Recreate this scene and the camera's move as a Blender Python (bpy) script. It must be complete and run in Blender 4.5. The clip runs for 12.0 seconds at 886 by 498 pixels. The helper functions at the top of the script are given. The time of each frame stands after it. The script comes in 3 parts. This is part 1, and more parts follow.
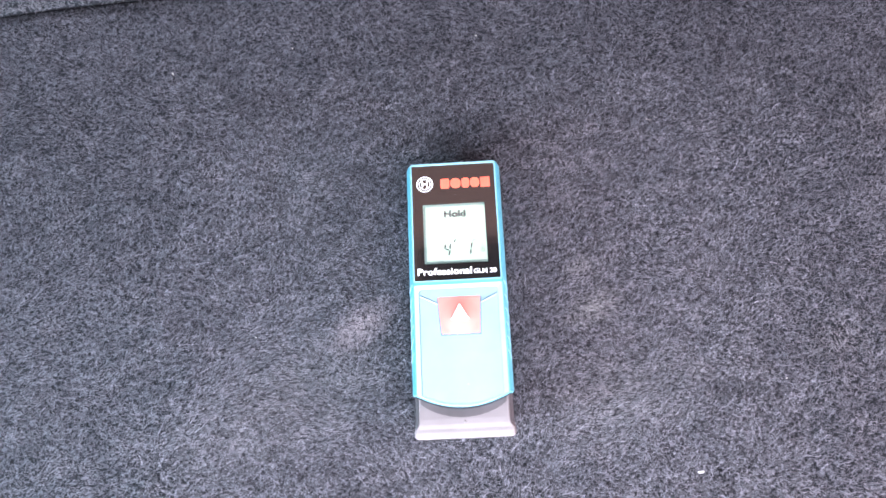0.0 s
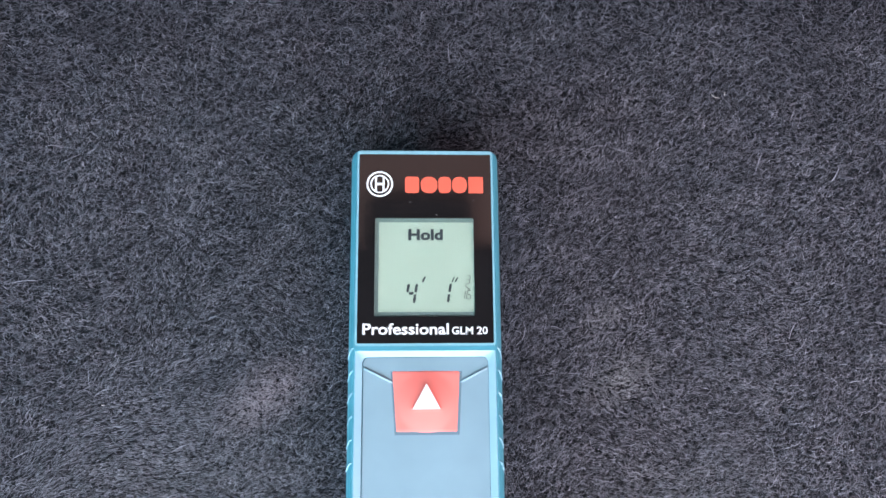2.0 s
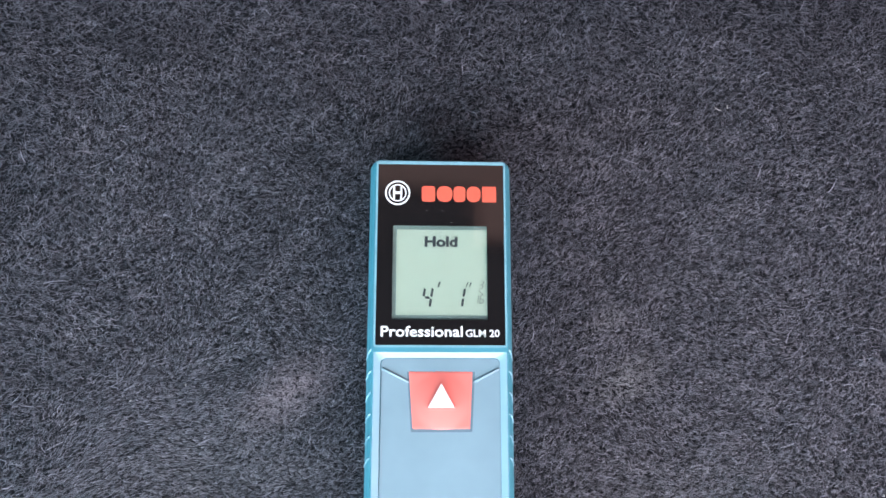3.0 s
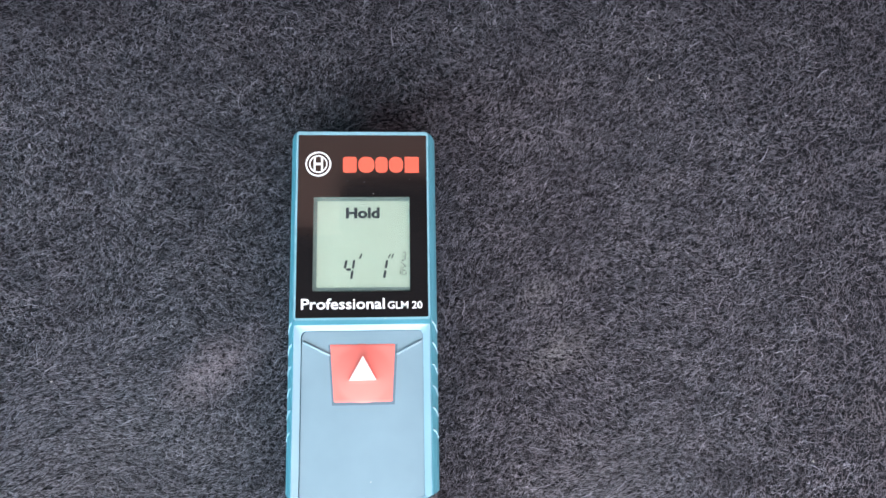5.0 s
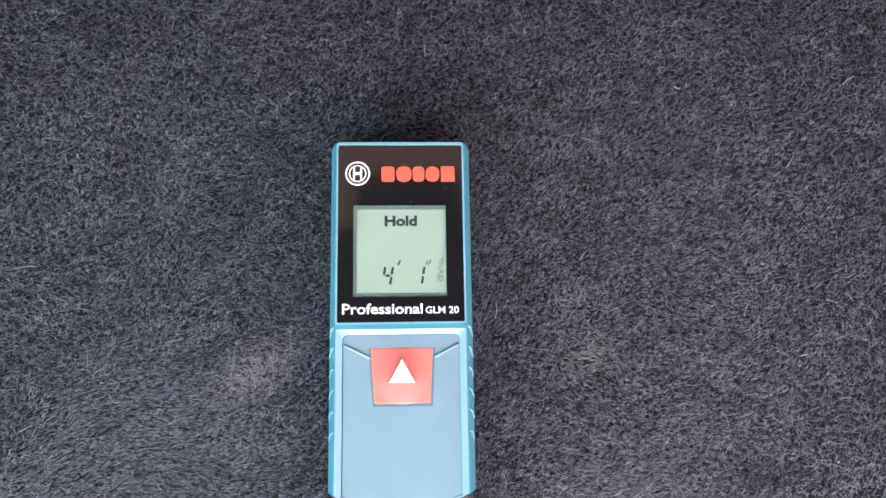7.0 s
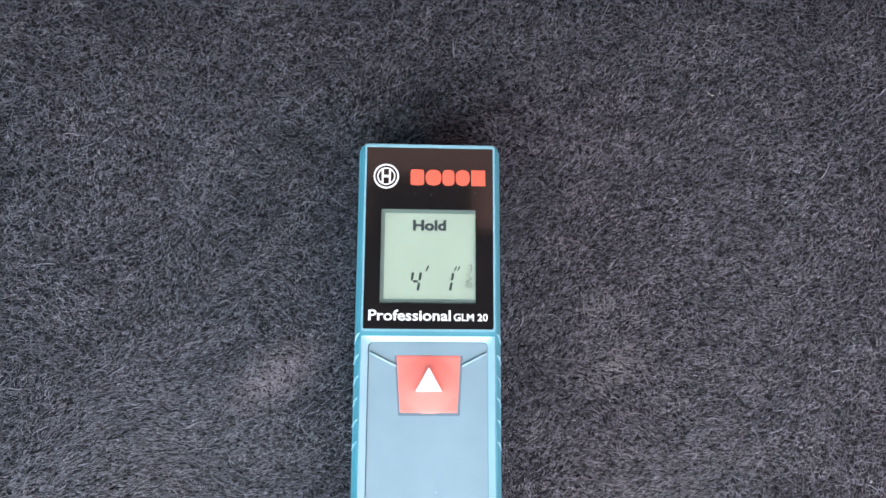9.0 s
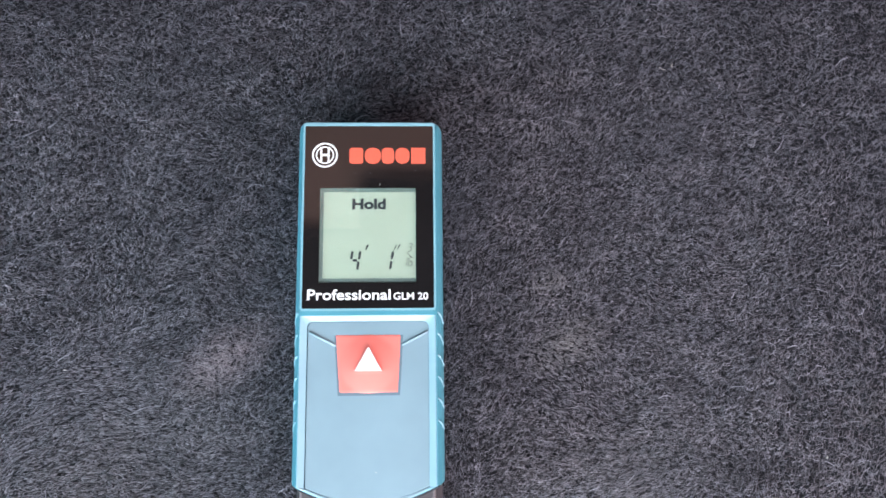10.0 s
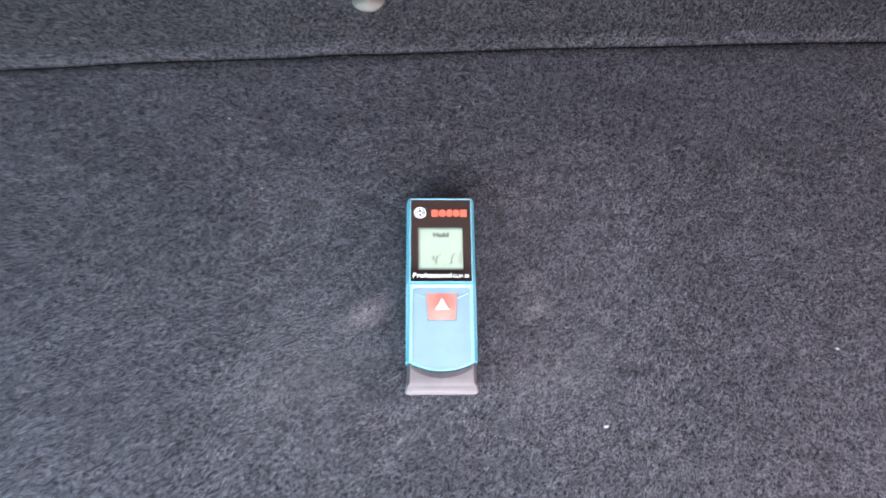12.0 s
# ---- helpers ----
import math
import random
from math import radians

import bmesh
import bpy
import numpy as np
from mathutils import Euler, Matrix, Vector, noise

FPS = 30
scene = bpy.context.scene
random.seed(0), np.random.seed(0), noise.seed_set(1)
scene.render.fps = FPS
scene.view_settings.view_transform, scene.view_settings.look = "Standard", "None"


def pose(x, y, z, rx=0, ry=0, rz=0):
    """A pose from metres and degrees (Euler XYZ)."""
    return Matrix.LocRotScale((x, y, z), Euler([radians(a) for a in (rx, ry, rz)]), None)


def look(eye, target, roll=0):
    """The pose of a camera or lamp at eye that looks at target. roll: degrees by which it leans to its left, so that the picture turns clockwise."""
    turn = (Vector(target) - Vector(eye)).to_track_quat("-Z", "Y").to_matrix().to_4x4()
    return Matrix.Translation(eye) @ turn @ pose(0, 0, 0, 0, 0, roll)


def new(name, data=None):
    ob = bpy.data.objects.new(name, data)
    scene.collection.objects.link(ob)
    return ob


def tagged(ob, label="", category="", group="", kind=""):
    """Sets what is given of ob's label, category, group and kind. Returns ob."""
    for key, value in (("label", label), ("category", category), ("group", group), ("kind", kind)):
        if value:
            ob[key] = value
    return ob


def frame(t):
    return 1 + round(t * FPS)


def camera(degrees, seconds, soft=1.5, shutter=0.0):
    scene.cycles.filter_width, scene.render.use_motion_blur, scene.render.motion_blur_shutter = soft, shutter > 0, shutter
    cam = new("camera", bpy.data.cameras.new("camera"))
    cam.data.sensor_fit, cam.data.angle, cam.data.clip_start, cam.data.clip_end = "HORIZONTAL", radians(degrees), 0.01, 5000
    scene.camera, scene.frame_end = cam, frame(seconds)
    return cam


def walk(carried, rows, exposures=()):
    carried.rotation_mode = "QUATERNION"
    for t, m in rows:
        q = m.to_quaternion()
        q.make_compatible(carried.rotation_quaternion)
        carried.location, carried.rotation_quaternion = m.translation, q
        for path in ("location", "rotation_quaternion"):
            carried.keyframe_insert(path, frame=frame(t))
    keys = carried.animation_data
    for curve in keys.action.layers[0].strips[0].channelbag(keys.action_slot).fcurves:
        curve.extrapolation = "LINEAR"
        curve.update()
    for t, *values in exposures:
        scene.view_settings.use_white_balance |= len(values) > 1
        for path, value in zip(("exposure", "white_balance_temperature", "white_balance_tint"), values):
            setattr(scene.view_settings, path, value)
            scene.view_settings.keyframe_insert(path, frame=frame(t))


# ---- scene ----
# Millimetre-scale place: x across the instrument, y along it towards its top end, z up from the carpet.
cam = camera(66.94, 12.0, soft=1.6, shutter=0.2)
ROWS = [
    (0, 0.00430, -0.05582, 0.26717, 15.963, 2.848, -2.316),
    (0.1, 0.00229, -0.05091, 0.25785, 15.638, 2.785, -2.480),
    (0.2, -0.00083, -0.04486, 0.24877, 15.204, 2.841, -2.319),
    (0.3, -0.00175, -0.03863, 0.24115, 14.982, 2.967, -2.307),
    (0.4, 0.00041, -0.03040, 0.23462, 14.715, 2.899, -2.182),
    (0.5, 0.00220, -0.02343, 0.22955, 14.304, 2.676, -2.403),
    (0.6, 0.00211, -0.01933, 0.22455, 13.805, 2.606, -2.278),
    (0.7, -0.00051, -0.02023, 0.21547, 13.235, 2.330, -2.256),
    (0.8, -0.00202, -0.02098, 0.20704, 12.868, 1.733, -1.268),
    (1, -0.00328, -0.02028, 0.19565, 12.451, 0.048, 0.035),
    (1.2, -0.00451, -0.01432, 0.19179, 11.581, -0.679, -0.077),
    (1.5, -0.00681, -0.00619, 0.18605, 10.661, -1.608, -0.081),
    (1.7, -0.00336, -0.00228, 0.18320, 10.376, -1.667, -0.012),
    (2, -0.00212, -0.00424, 0.18177, 10.437, -2.223, -0.392),
    (2.2, -0.00327, -0.00458, 0.18733, 9.843, -2.410, -0.266),
    (2.3, -0.00206, -0.00374, 0.19013, 9.743, -2.126, -0.220),
    (2.5, 0.00008, -0.00356, 0.19362, 10.222, -1.909, -0.139),
    (2.7, -0.00386, -0.00569, 0.19171, 10.960, -3.225, -0.284),
    (3, -0.00622, -0.00277, 0.19009, 9.959, -2.339, 0.127),
    (3.2, -0.00290, -0.00213, 0.18593, 10.035, -1.982, 0.313),
    (3.5, 0.00682, -0.00328, 0.18593, 10.248, -1.422, 0.318),
    (3.7, 0.00651, -0.00543, 0.18634, 10.237, -1.943, -0.256),
    (5.3, 0.00979, -0.00770, 0.18850, 8.995, -3.497, -1.091),
    (5.5, 0.00754, -0.00700, 0.18934, 8.843, -3.469, -1.197),
    (5.7, 0.00441, -0.00754, 0.19026, 9.123, -3.695, -1.148),
    (6, 0.00216, -0.00509, 0.19135, 8.706, -3.382, -1.054),
    (6.2, 0.00264, -0.00527, 0.19119, 9.088, -3.041, -0.971),
    (6.5, 0.00409, -0.00594, 0.19167, 9.265, -2.694, -0.904),
    (6.7, 0.00317, -0.00680, 0.19228, 9.407, -2.856, -0.899),
    (7, 0.00288, -0.00602, 0.19336, 9.057, -2.550, -0.861),
    (7.2, 0.00150, -0.00613, 0.19319, 9.288, -2.778, -0.884),
    (7.5, -0.00444, -0.00510, 0.18945, 9.276, -3.318, -0.894),
    (7.7, -0.01010, -0.00410, 0.19123, 8.932, -3.485, -0.391),
    (9.3, 0.00131, -0.00422, 0.18735, 9.118, -2.248, 0.384),
    (9.5, 0.00471, -0.00634, 0.18563, 9.064, -2.163, 0.145),
    (9.7, 0.00608, -0.00696, 0.18542, 8.850, -2.355, 0.136),
    (10, 0.01332, -0.00839, 0.18722, 8.809, -1.702, -0.552),
    (10.2, 0.01761, -0.00986, 0.18668, 8.793, -1.475, -1.281),
    (10.5, 0.01552, -0.00933, 0.18774, 8.247, -2.332, -1.640),
    (10.7, 0.01311, -0.01140, 0.18854, 8.686, -2.597, -1.778),
    (11, 0.01028, -0.01322, 0.19828, 8.408, -3.122, -1.646),
    (11.2, 0.01019, -0.01903, 0.21612, 9.562, -3.237, -1.265),
    (11.3, 0.00993, -0.02264, 0.22772, 10.336, -3.037, -1.046),
    (11.4, 0.01133, -0.02594, 0.24176, 11.369, -2.636, -1.026),
    (11.5, 0.01222, -0.03203, 0.25396, 12.639, -2.507, -1.042),
    (11.6, 0.00897, -0.04138, 0.26941, 14.154, -2.884, -0.977),
    (11.7, 0.00260, -0.04893, 0.28560, 15.601, -2.590, -0.653),
    (11.8, 0.00177, -0.05752, 0.30545, 17.005, -2.157, -0.573),
    (11.9, -0.00377, -0.07775, 0.33235, 18.388, -2.148, -0.874),
    (12, -0.01090, -0.09677, 0.35998, 19.181, -1.828, -0.601),
]
EXPOSURES = [(0.0, 0.97, 6350, 16), (0.5, 0.51, 6250, 17), (1.0, 0.1, 6200, 11), (1.5, -0.1, 6150, 10), (3.0, -0.1, 6200, 10),
             (5.5, -0.06, 6500, 11), (11.0, -0.06, 6500, 11), (11.5, 0.16, 6500, 11), (12.0, 0.42, 6450, 12)]
walk(cam, [(t, pose(x, y, z, rx, ry, rz)) for t, x, y, z, rx, ry, rz in ROWS], EXPOSURES)

# ---- light: daylight through the open rear end of a carpeted car boot ----
world = bpy.data.worlds.new("overcast_sky")
scene.world = world
world.use_nodes = True
wn = world.node_tree.nodes
sky = wn.new("ShaderNodeTexSky")
sky.sky_type, sky.sun_disc = "NISHITA", False
sky.sun_elevation, sky.sun_rotation = radians(42), radians(200)
wn["Background"].inputs["Strength"].default_value = 0.12
world.node_tree.links.new(sky.outputs[0], wn["Background"].inputs["Color"])

sun_data = bpy.data.lights.new("sun", "SUN")
sun_data.energy, sun_data.angle, sun_data.color = 0.9, radians(25), (1.0, 0.95, 0.92)
sun = new("sun", sun_data)
sun.matrix_world = look((0.65, -1.15, 1.25), (0, 0, 0))

# sky light in the open rear; two added side fills, one cooler, one warmer
for name, power, tint, wide, high, eye, target in (
        ("opening_light", 11.6, (0.93, 0.95, 1.01), 0.94, 0.46, (-0.11, -0.375, 0.25), (-0.11, 0.0, 0.25)),
        ("side_fill", 3.0, (0.38, 0.95, 1.12), 0.20, 0.24, (-0.57, -0.27, 0.225), (0.0, -0.08, 0.19)),
        ("side_fill", 3.1, (1.22, 0.87, 0.90), 0.20, 0.24, (0.57, -0.235, 0.225), (0.0, -0.08, 0.19))):
    lamp = bpy.data.lights.new(name, "AREA")
    lamp.shape, lamp.size, lamp.size_y = "RECTANGLE", wide, high
    lamp.energy, lamp.color = power, tint
    new(name, lamp).matrix_world = look(eye, target)


# ---- materials ----
def nodes_of(name):
    m = bpy.data.materials.new(name)
    m.use_nodes = True
    t = m.node_tree
    return m, t, t.nodes["Principled BSDF"]


def noise_node(t, scale, detail=4.0, rough=0.6):
    co = t.nodes.new("ShaderNodeTexCoord")
    n = t.nodes.new("ShaderNodeTexNoise")
    n.inputs["Scale"].default_value = scale
    n.inputs["Detail"].default_value = detail
    n.inputs["Roughness"].default_value = rough
    t.links.new(co.outputs["Object"], n.inputs["Vector"])
    return n


def ramp_node(t, source, stops):
    r = t.nodes.new("ShaderNodeValToRGB")
    while len(r.color_ramp.elements) < len(stops):
        r.color_ramp.elements.new(0.5)
    for e, (p, c) in zip(r.color_ramp.elements, stops):
        e.position, e.color = p, (*c, 1)
    t.links.new(source, r.inputs["Fac"])
    return r


def plastic(name, colour, rough=0.4, vary=0.06, grain=0.02, scale=900.0, spec=0.5, coat=0.0):
    """Moulded plastic: slight blotches, fine moulded grain and smudges in the gloss."""
    m, t, b = nodes_of(name)
    big = noise_node(t, 60.0, 3.0)
    lo = tuple(c * (1 - vary) for c in colour)
    hi = tuple(min(1, c * (1 + vary)) for c in colour)
    t.links.new(ramp_node(t, big.outputs["Fac"], [(0.3, lo), (0.7, hi)]).outputs["Color"], b.inputs["Base Color"])
    smudge = noise_node(t, 180.0, 5.0)
    mr = t.nodes.new("ShaderNodeMapRange")
    mr.inputs["To Min"].default_value, mr.inputs["To Max"].default_value = max(0.02, rough - 0.06), rough + 0.08
    t.links.new(smudge.outputs["Fac"], mr.inputs["Value"])
    t.links.new(mr.outputs[0], b.inputs["Roughness"])
    fine = noise_node(t, scale * 4, 2.0)
    bump = t.nodes.new("ShaderNodeBump")
    bump.inputs["Strength"].default_value, bump.inputs["Distance"].default_value = grain * 5, 0.00005
    t.links.new(fine.outputs["Fac"], bump.inputs["Height"])
    t.links.new(bump.outputs[0], b.inputs["Normal"])
    b.inputs["Specular IOR Level"].default_value = spec
    b.inputs["Coat Weight"].default_value = coat
    return m


def fibre_material(name, dark, mid, light):
    """Mixed melange fibres: most dark, some pale, faintly blue or brown."""
    m, t, b = nodes_of(name)
    g = t.nodes.new("ShaderNodeNewGeometry")
    tone = ramp_node(t, g.outputs["Random Per Island"], [(0.0, dark), (0.4, mid), (0.88, light), (1.0, tuple(1.5 * c for c in light))])
    patch = noise_node(t, 80.0, 4.0, 0.60)
    patch.inputs["Distortion"].default_value = 0.6
    combed = t.nodes.new("ShaderNodeMapping")
    combed.inputs["Rotation"].default_value = (0, 0, radians(-28))
    combed.inputs["Scale"].default_value = (0.7, 1.6, 1.0)
    t.links.new(patch.inputs["Vector"].links[0].from_socket, combed.inputs["Vector"])
    t.links.new(combed.outputs[0], patch.inputs["Vector"])
    dusty = ramp_node(t, patch.outputs["Fac"], [(0.33, (0.76, 0.77, 0.79)), (0.5, (0.99, 0.99, 1.0)), (0.69, (1.32, 1.30, 1.28))])
    mul = t.nodes.new("ShaderNodeMix")
    mul.data_type, mul.blend_type = "RGBA", "MULTIPLY"
    mul.inputs["Factor"].default_value = 1.0
    t.links.new(tone.outputs["Color"], mul.inputs["A"])
    t.links.new(dusty.outputs["Color"], mul.inputs["B"])
    colour = mul.outputs["Result"]
    # brushed, dusty smears on the carpet
    for place, turn, size, amount in (((-0.0402, -0.0090, 0), 34, (0.019, 0.0095, 0.05), 1.7), ((0.0535, -0.0063, 0), 24, (0.015, 0.0075, 0.05), 1.3), ((0.0488, 0.0108, 0), 20, (0.008, 0.004, 0.05), 1.0),
                                      ((-0.070, -0.037, 0), 22, (0.060, 0.026, 0.05), 0.34), ((0.064, -0.042, 0), 20, (0.042, 0.022, 0.05), 0.4), ((0.146, -0.024, 0), 15, (0.020, 0.010, 0.05), 0.4), ((0.188, 0.0755, 0), 30, (0.022, 0.010, 0.05), 0.6)):
        co = t.nodes.new("ShaderNodeTexCoord")
        mp = t.nodes.new("ShaderNodeMapping")
        mp.vector_type = "TEXTURE"
        mp.inputs["Location"].default_value = place
        mp.inputs["Rotation"].default_value = (0, 0, radians(turn))
        mp.inputs["Scale"].default_value = size
        gr = t.nodes.new("ShaderNodeTexGradient")
        gr.gradient_type = "SPHERICAL"
        ragged = noise_node(t, 160.0, 4.0)
        mul2 = t.nodes.new("ShaderNodeMath")
        mul2.operation, mul2.use_clamp = "MULTIPLY", True
        gain = t.nodes.new("ShaderNodeMath")
        gain.operation, gain.inputs[1].default_value = "MULTIPLY", amount
        dust = t.nodes.new("ShaderNodeMix")
        dust.data_type = "RGBA"
        dust.inputs["B"].default_value = (0.31, 0.262, 0.292, 1) if -0.05 < place[0] < 0 else (0.27, 0.265, 0.280, 1)
        t.links.new(co.outputs["Object"], mp.inputs["Vector"])
        t.links.new(mp.outputs[0], gr.inputs["Vector"])
        t.links.new(gr.outputs["Fac"], gain.inputs[0])
        t.links.new(gain.outputs[0], mul2.inputs[0])
        t.links.new(ragged.outputs["Fac"], mul2.inputs[1])
        t.links.new(mul2.outputs[0], dust.inputs["Factor"])
        t.links.new(colour, dust.inputs["A"])
        colour = dust.outputs["Result"]
    t.links.new(colour, b.inputs["Base Color"])
    b.inputs["Roughness"].default_value = 0.62
    b.inputs["Specular IOR Level"].default_value = 0.35
    return m


def felt_material(name, dark, light):
    """The felt under the pile: matted, mottled, bumpy."""
    m, t, b = nodes_of(name)
    n = noise_node(t, 700.0, 6.0, 0.75)
    t.links.new(ramp_node(t, n.outputs["Fac"], [(0.38, dark), (0.66, light)]).outputs["Color"], b.inputs["Base Color"])
    b.inputs["Roughness"].default_value = 0.95
    b.inputs["Specular IOR Level"].default_value = 0.1
    bump = t.nodes.new("ShaderNodeBump")
    bump.inputs["Strength"].default_value, bump.inputs["Distance"].default_value = 0.9, 0.0006
    t.links.new(n.outputs["Fac"], bump.inputs["Height"])
    t.links.new(bump.outputs[0], b.inputs["Normal"])
    return m


FELT = felt_material("charcoal_felt", (0.006, 0.0062, 0.008), (0.024, 0.0245, 0.031))
PILE = fibre_material("charcoal_pile", (0.011, 0.011, 0.014), (0.058, 0.058, 0.070), (0.205, 0.204, 0.240))
# Far copy of the same pile, tones narrowed in place of lens softness.
FAR_PILE = fibre_material("even_charcoal_pile", (0.070, 0.070, 0.085), (0.096, 0.096, 0.116), (0.118, 0.117, 0.139))
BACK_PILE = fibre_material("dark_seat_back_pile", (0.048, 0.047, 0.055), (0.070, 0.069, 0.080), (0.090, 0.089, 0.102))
LINING = felt_material("brown_headlining", (0.68, 0.39, 0.31), (0.78, 0.48, 0.39))
SHELL = plastic("turquoise_shell", (0.072, 0.275, 0.348), rough=0.33, grain=0.015)
BEZEL = plastic("pale_turquoise_shell", (0.265, 0.43, 0.51), rough=0.22, grain=0.01)
RIM = plastic("highlit_turquoise_lip", (0.22, 0.43, 0.51), rough=0.2, grain=0.01)
COVER = plastic("pale_blue_cover", (0.203, 0.307, 0.360), rough=0.42, grain=0.05, scale=1400)
BLACK = plastic("black_glass_print", (0.008, 0.007, 0.0075), rough=0.06, vary=0.2, grain=0.0, spec=1.0, coat=0.45)
RED = plastic("coral_red_rubber", (0.86, 0.20, 0.165), rough=0.5, grain=0.03)
RED_PRINT = plastic("red_print", (0.80, 0.13, 0.08), rough=0.4)
WHITE = plastic("white_print", (0.82, 0.82, 0.82), rough=0.4)
GREY = plastic("frosted_grey_plastic", (0.148, 0.131, 0.138), rough=0.5, vary=0.12, grain=0.05)
GREY_DARK = plastic("smoked_grey_plastic", (0.07, 0.062, 0.067), rough=0.35, vary=0.25, grain=0.05)
LCD = plastic("lcd_green_grey", (0.352, 0.44, 0.355), rough=0.3, vary=0.03, grain=0.01)
LCD_EDGE = plastic("lcd_edge", (0.13, 0.19, 0.175), rough=0.3)
INK = plastic("lcd_ink", (0.02, 0.028, 0.035), rough=0.4)
INK_FAINT = plastic("lcd_ink_faint", (0.05, 0.052, 0.05), rough=0.4)
GAP_SHADE = plastic("gap_shade_blue", (0.11, 0.17, 0.21), rough=0.6)
SEAM_SHADE = plastic("seam_shade", (0.012, 0.018, 0.024), rough=0.7)
LINT = plastic("pale_lint", (0.6, 0.58, 0.55), rough=0.8)
CREAM = plastic("cream_plastic", (0.06, 0.056, 0.047), rough=0.5)


def clear_glass():
    m, t, b = nodes_of("clear_window")
    b.inputs["Transmission Weight"].default_value = 1.0
    b.inputs["IOR"].default_value = 1.46
    n = noise_node(t, 120.0, 4.0)
    mr = t.nodes.new("ShaderNodeMapRange")
    mr.inputs["To Min"].default_value, mr.inputs["To Max"].default_value = 0.0, 0.03
    t.links.new(n.outputs["Fac"], mr.inputs["Value"])
    t.links.new(mr.outputs[0], b.inputs["Roughness"])
    return m


GLASS = clear_glass()


# ---- mesh helpers (numbers in millimetres) ----
MM = 0.001


def part(name, bm, material, parent=None, label="", smooth=False):
    me = bpy.data.meshes.new(name)
    bmesh.ops.recalc_face_normals(bm, faces=bm.faces[:])
    for f in bm.faces:
        f.smooth = smooth
    bm.to_mesh(me)
    bm.free()
    me.materials.append(material)
    ob = new(name, me)
    if parent:
        ob.parent = parent
    if label:
        tagged(ob, label)
    return ob


def loft(rings, cap_start=True, cap_end=True):
    """A closed skin through rings of equally many points."""
    bm = bmesh.new()
    made = [[bm.verts.new((x * MM, y * MM, z * MM)) for x, y, z in ring] for ring in rings]
    n = len(made[0])
    for a, b in zip(made, made[1:]):
        for i in range(n):
            bm.faces.new((a[i], a[(i + 1) % n], b[(i + 1) % n], b[i]))
    if cap_start:
        bm.faces.new(made[0][::-1])
    if cap_end:
        bm.faces.new(made[-1])
    return bm


def ease(bm, width, segments=2, angle=25):
    """Rounds the sharp edges."""
    edges = [e for e in bm.edges if len(e.link_faces) == 2 and e.calc_face_angle(0) > radians(angle)]
    bmesh.ops.bevel(bm, geom=edges, offset=width * MM, segments=segments, profile=0.6, affect="EDGES", clamp_overlap=True)
    return bm


def tongue(half, top, corner, side, tip, z, arc_z=None):
    """Outline of the shell: rounded top corners, and a lower end that bulges from side (at the flanks) to tip (in the middle)."""
    pts = []
    for k in range(6):
        a = radians(90 * k / 5)
        pts.append((half - corner + corner * math.cos(a), top - corner + corner * math.sin(a), z))
    for k in range(6):
        a = radians(90 + 90 * k / 5)
        pts.append((-half + corner + corner * math.cos(a), top - corner + corner * math.sin(a), z))
    for k in range(25):
        u = -1 + 2 * k / 24
        low = z if arc_z is None else arc_z + (z - arc_z) * u ** 10
        pts.append((u * half, side + (tip - 0.5 - side) * (1 - u * u), low))
    return pts


def slab(outline, z0, z1, bevel=0.0, segments=2):
    bm = loft([[(x, y, z0) for x, y in outline], [(x, y, z1) for x, y in outline]])
    return ease(bm, bevel, segments, 40) if bevel else bm


def box_outline(x0, x1, y0, y1, r=0.0, n=4):
    if r <= 0:
        return [(x0, y0), (x1, y0), (x1, y1), (x0, y1)]
    pts = []
    for cx, cy, a0 in ((x1 - r, y1 - r, 0), (x0 + r, y1 - r, 90), (x0 + r, y0 + r, 180), (x1 - r, y0 + r, 270)):
        for k in range(n + 1):
            a = radians(a0 + 90 * k / n)
            pts.append((cx + r * math.cos(a), cy + r * math.sin(a)))
    return pts


def frame_ring(outer, inner, z0, z1):
    """A flat ring of some thickness between two outlines of equally many points."""
    bm = bmesh.new()
    levels = [[bm.verts.new((x * MM, y * MM, z * MM)) for x, y in o] for o, z in ((outer, z0), (outer, z1), (inner, z1), (inner, z0))]
    n = len(outer)
    for a, b in zip(levels, levels[1:] + levels[:1]):
        for i in range(n):
            bm.faces.new((a[i], a[(i + 1) % n], b[(i + 1) % n], b[i]))
    return bm


def bar(ax, ay, bx, by, width, z0, z1, pointed=0.3):
    """One stroke of a display figure: a thin bar with tapered ends."""
    dx, dy = bx - ax, by - ay
    length = math.hypot(dx, dy)
    ux, uy, w = dx / length, dy / length, width / 2
    tip = min(pointed * width, length / 3)
    pts = [(ax, ay), (ax + ux * tip - uy * w, ay + uy * tip + ux * w), (bx - ux * tip - uy * w, by - uy * tip + ux * w),
           (bx, by), (bx - ux * tip + uy * w, by - uy * tip - ux * w), (ax + ux * tip + uy * w, ay + uy * tip - ux * w)]
    return slab(pts, z0, z1)


